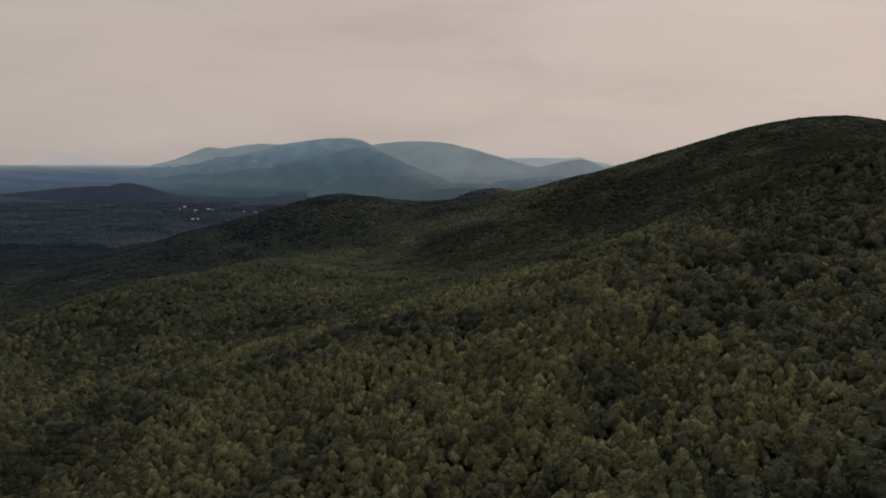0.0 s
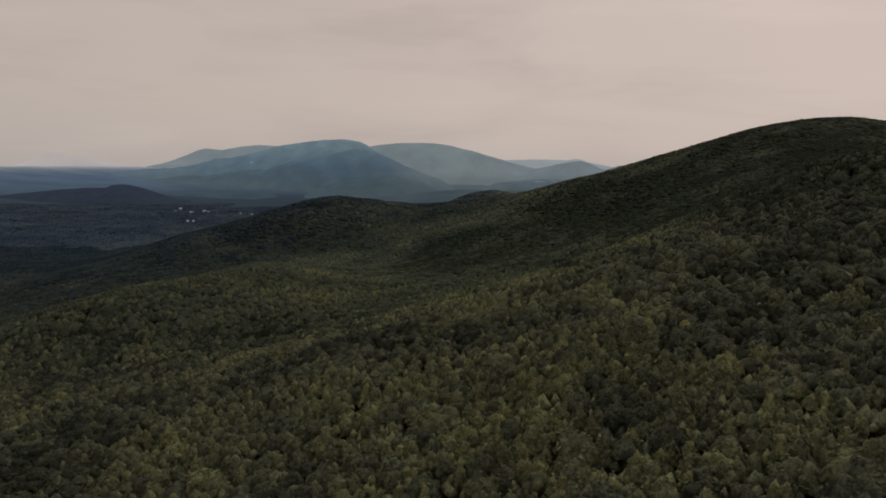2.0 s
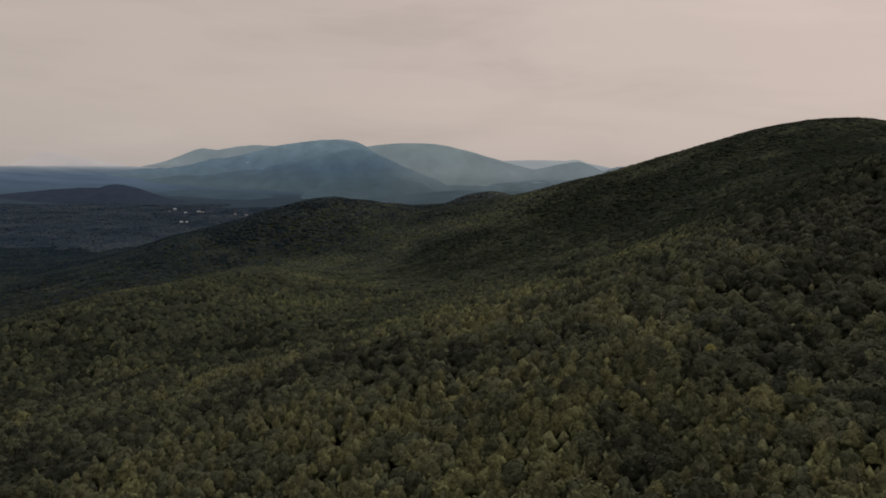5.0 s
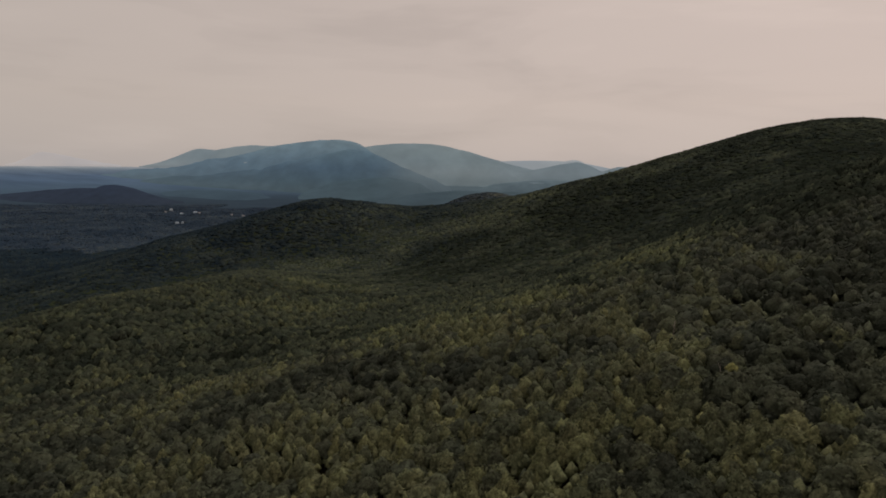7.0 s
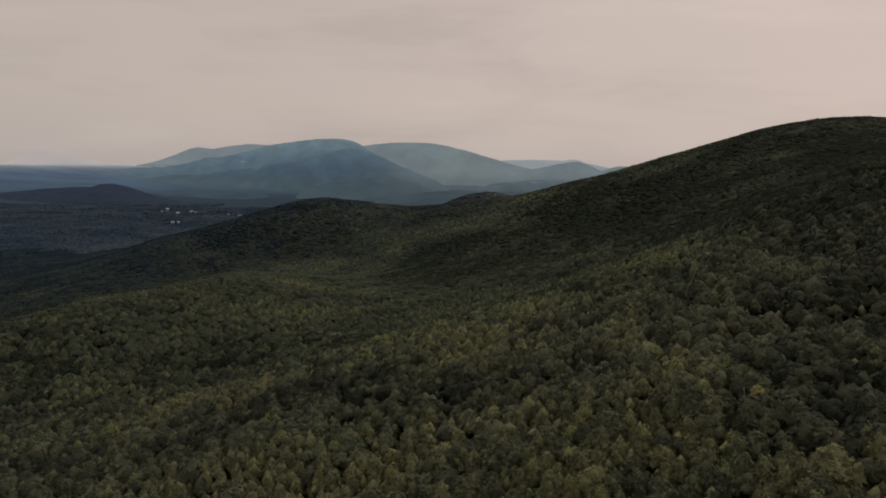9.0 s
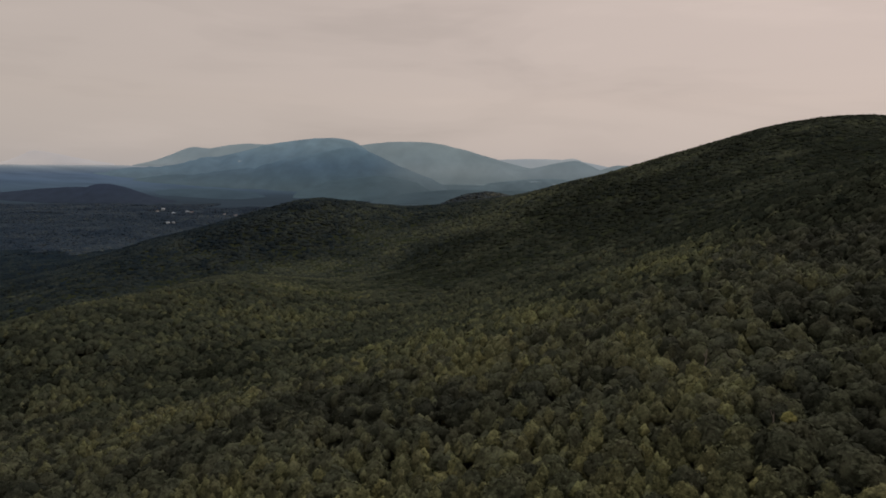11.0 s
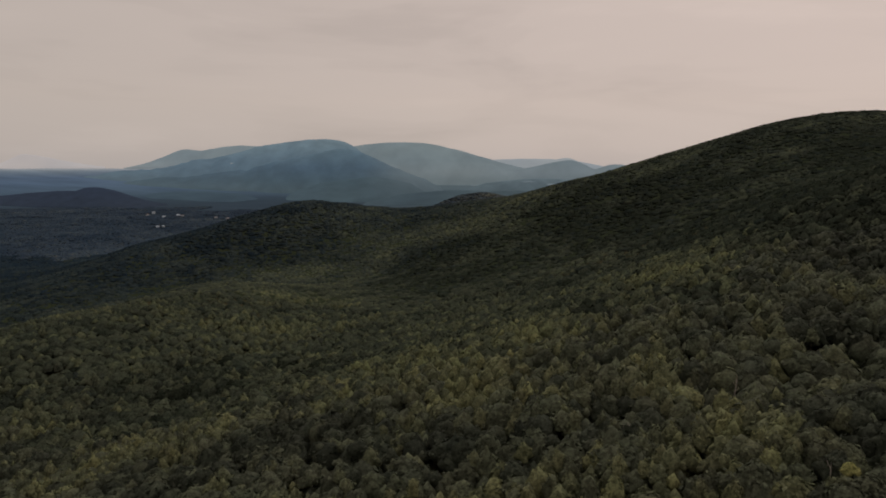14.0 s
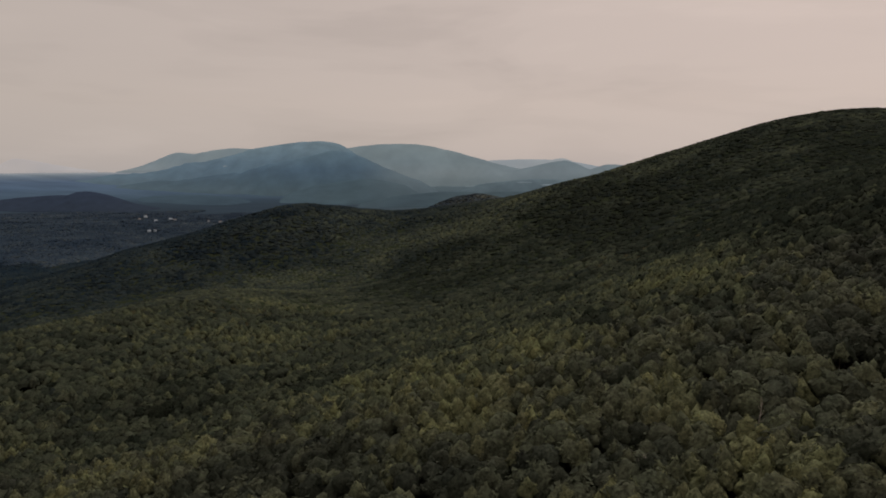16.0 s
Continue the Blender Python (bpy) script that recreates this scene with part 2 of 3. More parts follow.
def vnoise(x, y, size, seed=0, octaves=3):
    total, amp = 0.0, 1.0
    for o in range(octaves):
        u, v = np.asarray(x) / size * 2**o, np.asarray(y) / size * 2**o
        i, j = np.floor(u), np.floor(v)
        a, b = u - i, v - j
        a, b = a * a * (3 - 2 * a), b * b * (3 - 2 * b)
        n00, n10 = lattice(i, j, seed + o), lattice(i + 1, j, seed + o)
        n01, n11 = lattice(i, j + 1, seed + o), lattice(i + 1, j + 1, seed + o)
        total = total + amp * ((n00 * (1 - a) + n10 * a) * (1 - b) + (n01 * (1 - a) + n11 * a) * b)
        amp *= 0.5
    return total


# height, centre east, centre north, spreads, turn in degrees
HILLS = (
    (258.8, 627.0, 1251.0, 325.9, 339.9, 14.4), (159.0, 248.7, 281.1, 161.2, 488.7, -18.2), (-53.9, 237.0, 349.2, 129.8, 161.7, 25.6),
    (40.0, 60.0, 2330.0, 130.0, 120.0, -0.0), (84.6, 50.0, 1487.5, 220.8, 650.5, 10.4), (70.7, 15.7, 373.0, 128.9, 404.7, -63.1),
    (58.1, -222.2, 646.1, 220.7, 164.1, -12.4), (42.5, -293.1, 736.6, 88.3, 176.1, -10.9), (28.6, -586.8, 1305.8, 86.3, 420.3, 9.8),
    (106.5, -334.4, 1384.3, 147.6, 183.4, -24.7), (33.6, 14.7, 1730.7, 80.3, 69.0, -0.8), (-27.5, -394.7, 755.6, 73.4, 198.4, -116.0),
    (-11.0, 138.0, 330.0, 48.0, 13.0, 6.0), (4.5, 125.0, 300.0, 45.0, 13.0, 6.0),
)


def canopy(x, y):
    """Height of the tree tops."""
    x, y = np.asarray(x, float), np.asarray(y, float)
    z = np.full(np.broadcast(x, y).shape, 7.7)
    for a, cx, cy, sx, sy, turn in HILLS:
        c, s = math.cos(radians(turn)), math.sin(radians(turn))
        u, v = (x - cx) * c + (y - cy) * s, -(x - cx) * s + (y - cy) * c
        z = z + a * np.exp(-0.5 * ((u / sx) ** 2 + (v / sy) ** 2))
    run = np.hypot(x, y)
    z = z + np.where(y > 0, 12.0 * np.clip((run - 1900.0) / 300.0, 0, 1) + 166.0 * np.clip((run - 3700.0) / 1240.0, 0, 1.05) ** 1.2, 0.0)
    far = np.clip((y - 350.0) / 500.0, 0.15, 1.0)
    return z + far * 3.5 * vnoise(x, y, 150.0, 11, 3)


TREE_TALL = 14.0


def ground_height(x, y):
    run = np.hypot(x, y)
    drop = TREE_TALL - 12.2 * np.clip((run - 450.0) / 350.0, 0, 1) + 1.1 * np.clip((run - 1350.0) / 300.0, 0, 1)
    return canopy(x, y) - drop


def raw_mesh(name, verts, faces, materials, slots=None, smooth=False, values=None):
    """A mesh from arrays of points and of triangles or quads."""
    me = bpy.data.meshes.new(name)
    n, k = faces.shape
    me.vertices.add(len(verts))
    me.vertices.foreach_set("co", np.ascontiguousarray(verts, np.float32).ravel())
    me.loops.add(n * k)
    me.loops.foreach_set("vertex_index", np.ascontiguousarray(faces, np.int32).ravel())
    me.polygons.add(n)
    me.polygons.foreach_set("loop_start", np.arange(0, n * k, k, dtype=np.int32))
    if slots is not None:
        me.polygons.foreach_set("material_index", np.ascontiguousarray(slots, np.int32))
    me.polygons.foreach_set("use_smooth", np.full(n, smooth))
    for m in materials:
        me.materials.append(m)
    for key, value in (values or {}).items():
        a = me.attributes.new(key, "FLOAT", "POINT")
        a.data.foreach_set("value", np.ascontiguousarray(value, np.float32))
    me.update(calc_edges=True)
    return me


def grid_faces(rows, cols, wrap=False):
    i, j = np.meshgrid(np.arange(rows - 1), np.arange(cols if wrap else cols - 1), indexing="ij")
    j2 = (j + 1) % cols
    return np.stack([i * cols + j, i * cols + j2, (i + 1) * cols + j2, (i + 1) * cols + j], -1).reshape(-1, 4)


def build_ground():
    radius = np.concatenate([[0.5], np.geomspace(14, 4940, 150)])
    turn = np.linspace(0, 2 * np.pi, 360, endpoint=False)
    r, a = np.meshgrid(radius, turn, indexing="ij")
    x, y = r * np.sin(a), r * np.cos(a)
    verts = np.stack([x, y, ground_height(x, y)], -1).reshape(-1, 3)
    faces = grid_faces(len(radius), len(turn), True)[:, ::-1]
    mid = verts[faces].mean(1)
    edge = 90 * vnoise(mid[:, 0], mid[:, 1], 160, 5, 2)
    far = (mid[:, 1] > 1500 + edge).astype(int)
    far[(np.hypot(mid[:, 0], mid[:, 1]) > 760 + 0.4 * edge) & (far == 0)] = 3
    # the farthest faces take the plain that glows with painted haze
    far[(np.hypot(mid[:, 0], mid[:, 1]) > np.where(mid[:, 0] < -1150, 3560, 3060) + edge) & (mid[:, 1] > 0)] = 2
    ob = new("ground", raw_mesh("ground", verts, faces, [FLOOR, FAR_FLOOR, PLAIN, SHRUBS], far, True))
    return tagged(ob, "dark forest floor of rolling hills running out to a hazy blue plain", "ground", kind="structure")


build_ground()


def hill_line(x, high, centre, left, right, power_left, power_right):
    near = x < centre
    return high * np.exp(-0.693 * (np.abs(x - centre) / np.where(near, left, right)) ** np.where(near, power_left, power_right))


def build_range(name, label, mat, north, depth, x0, x1, foot, hills, rough=10.0, seed=3, steps=150):
    """A far mountain range: flat-topped and pointed hills laid along one line, with spurs and gullies. Each hill:
    height, centre, half widths and how square its two sides are."""
    xs, ss = np.linspace(x0, x1, steps), np.linspace(-1, 1, 27)
    x, s = np.meshgrid(xs, ss, indexing="xy")
    top = np.zeros_like(x)
    for hill in hills:
        top = np.maximum(top, hill_line(x, *hill))
    top = top * (1 + 0.015 * vnoise(x, 0 * x, 130.0, seed + 4, 3))
    y = north + s * depth
    spur = vnoise(x + 0.25 * s * depth, y * 0.4, 190.0, seed, 4)
    rise = np.clip(top / 80, 0, 1)
    land = ground_height(x, y)
    z = land - 4 + np.maximum(foot + top - land, 0) * np.clip(top / 25, 0, 1) * (1 - np.abs(s) ** 1.25) + rough * spur * np.sqrt(np.abs(s)) * (1 - s * s) * rise * 1.6 + 1.2 * vnoise(x, y, 36, seed + 9, 2) * rise
    z = np.where(np.abs(s) > 0.99, z - 30, z) - 70 * (1 - np.clip(np.minimum(top / 12, (foot + top - land) / 9), 0, 1))
    verts = np.stack([x, y, z], -1).reshape(-1, 3)
    ob = new(name, raw_mesh(name, verts, grid_faces(len(ss), len(xs)), [mat], None, True))
    return tagged(ob, label, "mountain", kind="structure")


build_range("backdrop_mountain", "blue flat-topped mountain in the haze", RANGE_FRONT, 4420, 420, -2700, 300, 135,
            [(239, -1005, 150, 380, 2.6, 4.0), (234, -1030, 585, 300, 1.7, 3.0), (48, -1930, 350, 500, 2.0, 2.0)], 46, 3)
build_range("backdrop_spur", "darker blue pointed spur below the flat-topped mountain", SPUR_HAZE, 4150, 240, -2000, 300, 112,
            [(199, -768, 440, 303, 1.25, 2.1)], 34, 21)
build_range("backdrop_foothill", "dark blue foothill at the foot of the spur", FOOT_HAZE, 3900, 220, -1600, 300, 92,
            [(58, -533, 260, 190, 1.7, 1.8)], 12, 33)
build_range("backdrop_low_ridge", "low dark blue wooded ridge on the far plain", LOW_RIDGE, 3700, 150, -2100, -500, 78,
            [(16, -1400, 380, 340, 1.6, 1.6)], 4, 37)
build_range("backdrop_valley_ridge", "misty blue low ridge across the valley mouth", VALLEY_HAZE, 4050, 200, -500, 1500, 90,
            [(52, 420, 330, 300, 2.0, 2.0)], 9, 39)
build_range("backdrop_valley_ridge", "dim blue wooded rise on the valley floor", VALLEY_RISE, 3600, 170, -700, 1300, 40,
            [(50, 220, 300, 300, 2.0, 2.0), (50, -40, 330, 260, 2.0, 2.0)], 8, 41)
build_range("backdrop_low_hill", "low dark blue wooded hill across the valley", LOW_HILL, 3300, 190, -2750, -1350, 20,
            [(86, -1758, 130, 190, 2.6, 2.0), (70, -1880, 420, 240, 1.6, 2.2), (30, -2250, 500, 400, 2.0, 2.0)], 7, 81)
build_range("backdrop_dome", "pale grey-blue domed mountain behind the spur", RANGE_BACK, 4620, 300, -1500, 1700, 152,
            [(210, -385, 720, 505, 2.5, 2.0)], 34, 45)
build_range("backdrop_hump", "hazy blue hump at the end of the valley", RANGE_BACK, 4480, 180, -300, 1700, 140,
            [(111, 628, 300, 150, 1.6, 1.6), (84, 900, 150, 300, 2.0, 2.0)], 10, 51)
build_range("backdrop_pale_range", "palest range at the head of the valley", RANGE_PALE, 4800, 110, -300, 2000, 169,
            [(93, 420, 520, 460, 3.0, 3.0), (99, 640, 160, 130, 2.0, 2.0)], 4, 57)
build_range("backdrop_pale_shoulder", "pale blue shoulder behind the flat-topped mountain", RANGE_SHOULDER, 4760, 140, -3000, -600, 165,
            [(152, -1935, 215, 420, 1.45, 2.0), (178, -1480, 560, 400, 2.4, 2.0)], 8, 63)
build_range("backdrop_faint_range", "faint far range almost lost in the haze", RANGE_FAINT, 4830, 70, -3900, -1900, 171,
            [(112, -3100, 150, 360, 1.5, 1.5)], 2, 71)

# ---- woods ----
def geodesic(cuts, open_below=-2.0):
    """Points and triangles of a unit ball, each face of an icosahedron cut into cuts * cuts; open_below leaves out the underside."""
    bm = bmesh.new()
    bmesh.ops.create_icosphere(bm, subdivisions=1, radius=1.0)
    corners = np.array([p.co[:] for p in bm.verts])
    sides = [[p.index for p in q.verts] for q in bm.faces]
    bm.free()
    points, index, faces = [], {}, []

    def at(p):
        p = p / np.linalg.norm(p)
        key = tuple(np.round(p, 4) + 0.0)
        if key not in index:
            index[key] = len(points)
            points.append(p)
        return index[key]

    for i, j, k in sides:
        a, b, c = corners[i], corners[j], corners[k]
        rows = [[at(a * (cuts - u - v) + b * u + c * v) for v in range(cuts + 1 - u)] for u in range(cuts + 1)]
        for u in range(cuts):
            for v in range(cuts - u):
                faces.append((rows[u][v], rows[u + 1][v], rows[u][v + 1]))
                if v < cuts - u - 1:
                    faces.append((rows[u + 1][v], rows[u + 1][v + 1], rows[u][v + 1]))
    points, faces = np.array(points), np.array(faces)
    faces = faces[points[faces][:, :, 2].max(1) > open_below]
    used = np.unique(faces)
    where = np.zeros(len(points), int)
    where[used] = np.arange(len(used))
    return points[used], where[faces]


BALL = {1: geodesic(1, -0.6), 2: geodesic(2, -0.2), 3: geodesic(3, -0.2), 4: geodesic(4, -0.3)}
BALL[0] = (np.array([[1, 0, 0], [0, 1, 0], [-1, 0, 0], [0, -1, 0], [0, 0, 1], [0, 0, -1.0]]), np.array([[0, 1, 4], [1, 2, 4], [2, 3, 4], [3, 0, 4], [1, 0, 5], [2, 1, 5], [3, 2, 5], [0, 3, 5]]))


def crown_lobes(rng, pointed):
    """Rounded boughs of a crown one unit in radius: centres and radii, the heart of the crown first."""
    top = 1.06 if pointed else 0.72
    lean = rng.uniform(-0.14, 0.14, 2)
    lobes = [(np.array([0, 0, -0.1]), 0.54), (np.array([lean[0] * 0.5, lean[1] * 0.5, 0.42 * top]), 0.38 if pointed else 0.46), (np.array([lean[0], lean[1], 0.82 * top]), 0.20 if pointed else 0.32)]
    count = 22
    for k in range(count):
        share = (k + rng.uniform(0, 1)) / count
        up = -0.45 + (top + 0.30) * share
        a = k * 2.4 + rng.uniform(-0.6, 0.6)
        out = 0.80 * (1 - share ** (1.45 if pointed else 3.4)) * rng.uniform(0.75, 1.16)
        size = rng.uniform(0.2, 0.34) * (1 - 0.25 * share) if pointed else rng.uniform(0.22, 0.38)
        lobes.append((np.array([out * math.cos(a) + lean[0] * share, out * math.sin(a) + lean[1] * share, up + rng.uniform(-0.1, 0.1)]), size))
    return lobes


def crown_reach(lobes, d):
    """How far the crown reaches from its middle along unit directions d, and the middle of the bough met there."""
    far, bough = np.full(len(d), 0.35), np.zeros((len(d), 3))
    for c, r in lobes:
        b = d @ c
        h = b * b - c @ c + r * r
        f = np.where(h > 0, b + np.sqrt(np.maximum(h, 0)), 0)
        bough[f > far] = c
        far = np.maximum(far, f)
    return far, bough


def crown_shape(seed, level, leaves, leaf, quads, core=0.9, pointed=False, jitter=0.06):
    """Points and triangles of a crown one unit in radius: a shaped body with leaf sprays over its boughs."""
    rng = np.random.default_rng(seed)
    lobes = crown_lobes(rng, pointed)
    v, f = BALL[level]
    verts = [v * (crown_reach(lobes, v)[0] * core * (1 + rng.uniform(-jitter, jitter, len(v))))[:, None]]
    faces, at = [f], len(v)
    if leaves:
        d = rng.normal(size=(leaves, 3))
        d /= np.linalg.norm(d, axis=1, keepdims=True)
        d[:, 2] = np.where(d[:, 2] < -0.25, -d[:, 2], d[:, 2])
        reach, bough = crown_reach(lobes, d)
        p = d * reach[:, None]
        n = p - bough
        n /= np.linalg.norm(n, axis=1, keepdims=True)
        p = p * rng.uniform(0.90, 1.07, (leaves, 1))
        n = n + rng.normal(size=d.shape) * 0.26
        n[:, 2] += 0.2
        n /= np.linalg.norm(n, axis=1, keepdims=True)
        u = np.cross(n, rng.normal(size=n.shape))
        u /= np.linalg.norm(u, axis=1, keepdims=True)
        w = np.cross(n, u)
        size = leaf * rng.uniform(0.6, 1.35, (leaves, 1))
        if quads:
            c = np.stack([p - u * size, p - w * size * 0.6 + n * size * 0.2, p + u * size, p + w * size * 0.6 + n * size * 0.2], 1)
            i = at + 4 * np.arange(leaves)[:, None]
            faces += [i + [0, 1, 2], i + [0, 2, 3]]
        else:
            c = np.stack([p - u * size, p + u * size * 0.8 - w * size * 0.7, p + u * size * 0.3 + w * size], 1)
            i = at + 3 * np.arange(leaves)[:, None]
            faces += [i + [0, 1, 2]]
        verts.append(c.reshape(-1, 3))
    return np.concatenate(verts), np.concatenate(faces)


def hex_points(spacing, y0, y1, seed):
    """Jittered places over the slope that the flight looks along."""
    rng = np.random.default_rng(seed)
    out = []
    for row in range(int((y1 - y0) / (spacing * 0.866))):
        y = y0 + row * spacing * 0.866
        x = np.arange(-0.79 * y - 14, 0.69 * y + 14, spacing) + (row % 2) * spacing / 2
        out.append(np.stack([x, np.full(len(x), y)], 1))
    p = np.concatenate(out)
    return p + rng.uniform(-0.44, 0.44, p.shape) * spacing


def in_sight_coarse(p, spare, cell=14.0):
    """The same for many places: looked up in a grid of cells, each kept when it or a neighbour is in sight."""
    lo = p.min(0) - cell
    nx, ny = (np.ceil((p.max(0) + cell - lo) / cell)).astype(int) + 1
    gx, gy = np.meshgrid(lo[0] + cell * np.arange(nx), lo[1] + cell * np.arange(ny), indexing="ij")
    seen = in_sight(np.stack([gx.ravel(), gy.ravel()], 1), spare).reshape(nx, ny)
    wide = seen.copy()
    for dx, dy in ((1, 0), (-1, 0), (0, 1), (0, -1)):
        wide |= np.roll(seen, (dx, dy), (0, 1))
    i, j = np.round((p - lo) / cell).astype(int).T
    return wide[i, j]


def in_sight(p, spare):
    """Whether tree tops can be seen from the flight over the folds of the land in between."""
    seen = np.zeros(len(p), bool)
    top = canopy(p[:, 0], p[:, 1]) + spare
    steps = np.linspace(0.12, 0.985, 56)
    for y0, z0 in ((0.0, 200.0), (80.0, 201.6), (160.0, 203.6)):
        run = np.hypot(p[:, 0], p[:, 1] - y0)
        slope = (top - z0) / run
        worst = np.full(len(p), -9.0)
        for k in steps:
            worst = np.maximum(worst, (canopy(p[:, 0] * k, y0 + (p[:, 1] - y0) * k) - z0) / (run * k))
        seen |= slope >= worst
    return seen


POPLAR_STANDS = (
    (-23, 286, 58, 26), (-18, 450, 36, 46), (112, 500, 20, 70), (130, 600, 16, 60), (130, 395, 14, 16), (66, 300, 7, 14), (80, 236, 12, 12), (8, 234, 50, 42),
    (-116, 280, 32, 24), (27, 456, 18, 50), (2, 372, 24, 26), (58, 345, 8, 18), (-130, 395, 30, 20), (82, 199, 24, 13), (45, 190, 40, 20), (-95, 240, 30, 16),
)
# dark oaks, plus hollows and hillsides whose shade is put into leaf tone
OAK_SHADE_STANDS = (
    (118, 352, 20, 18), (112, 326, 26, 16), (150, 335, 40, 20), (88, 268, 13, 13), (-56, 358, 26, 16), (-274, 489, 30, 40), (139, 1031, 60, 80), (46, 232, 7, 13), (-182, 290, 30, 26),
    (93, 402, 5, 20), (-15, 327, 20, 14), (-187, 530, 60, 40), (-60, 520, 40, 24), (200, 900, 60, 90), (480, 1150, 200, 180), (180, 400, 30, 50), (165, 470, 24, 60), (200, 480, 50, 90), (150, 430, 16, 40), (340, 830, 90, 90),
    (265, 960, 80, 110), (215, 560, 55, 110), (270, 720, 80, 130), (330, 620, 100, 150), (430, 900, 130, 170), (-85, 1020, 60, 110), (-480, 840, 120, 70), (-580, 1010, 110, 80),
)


def stand_tone(x, y, rng, single=1.0):
    """0 dark oak and painted shade to 1 yellow-green poplar: stands of one kind, chance from tree to tree, lower far
    off.
    """
    stand = vnoise(x, y, 60.0, 81, 2) + 0.8 * vnoise(x, y, 210.0, 87, 2) + 0.9 * vnoise(x, y, 20.0, 91, 2)
    # poplars stand together in the moist folds of the slope
    wet = 0.0
    for cx, cy, wide, deep in POPLAR_STANDS:
        wet = np.maximum(wet, np.exp(-0.5 * (((x - cx) / wide) ** 2 + ((y - cy) / deep) ** 2)))
    oak_shade = 0.0
    for cx, cy, wide, deep in OAK_SHADE_STANDS:
        oak_shade = np.maximum(oak_shade, np.exp(-0.5 * (((x - cx) / wide) ** 2 + ((y - cy) / deep) ** 2)))
    # haze over the low ridge towards the valley, painted as a paler leaf tone
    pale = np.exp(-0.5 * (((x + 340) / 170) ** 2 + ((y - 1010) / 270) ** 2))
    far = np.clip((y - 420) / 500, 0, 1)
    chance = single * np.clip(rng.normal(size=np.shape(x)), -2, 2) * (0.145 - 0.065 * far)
    return np.clip(0.22 + (0.11 + 0.03 * far) * stand + 0.09 * far * vnoise(x, 0.8 * y, 75.0, 103, 2) + 0.295 * wet - 0.21 * oak_shade + chance + 0.13 * pale - 0.05 * far + 0.07 * np.clip((y - 1100) / 500, 0, 1) * vnoise(0.45 * x, 1.2 * y, 130.0, 99, 2), 0.0, 0.62)


NEAR_BOX = (-8.0, 80.0, 206.0, 286.0)
# houses in the valley: east, north, length, width, wall height, turn, white or grey
HOUSES = (
    (-1234, 2774, 15.0, 11.0, 7.0, 12.0, True),
    (-1219, 2693, 13.0, 9.0, 4.0, -20.0, False),
    (-1105, 2579, 15.0, 9.0, 3.6, 5.0, True),
    (-1091, 2669, 17.0, 9.0, 4.0, -8.0, True),
    (-1054, 2618, 12.0, 8.0, 3.4, 15.0, False),
    (-944, 2178, 12.0, 8.0, 3.0, 4.0, True),
    (-932, 2190, 9.0, 7.0, 2.8, -10.0, True),
    (-911, 2569, 12.0, 8.0, 3.6, 20.0, False),
    (-857, 2536, 14.0, 8.0, 3.8, -12.0, False),
)
CLEARINGS = [(x, y, 13.0) for x, y, *rest in HOUSES]


def storey(x, y):
    """Old groups stand over younger growth: a share of the usual height."""
    return 0.10 * vnoise(x, y, 24.0, 95, 2)


def haze_blue(places, rng):
    """How much haze blue is put into the leaf colour: more so down in the far valley."""
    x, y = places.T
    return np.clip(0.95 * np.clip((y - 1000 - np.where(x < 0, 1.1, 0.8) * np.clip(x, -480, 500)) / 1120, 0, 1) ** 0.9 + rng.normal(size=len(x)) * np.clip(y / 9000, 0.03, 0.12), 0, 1)


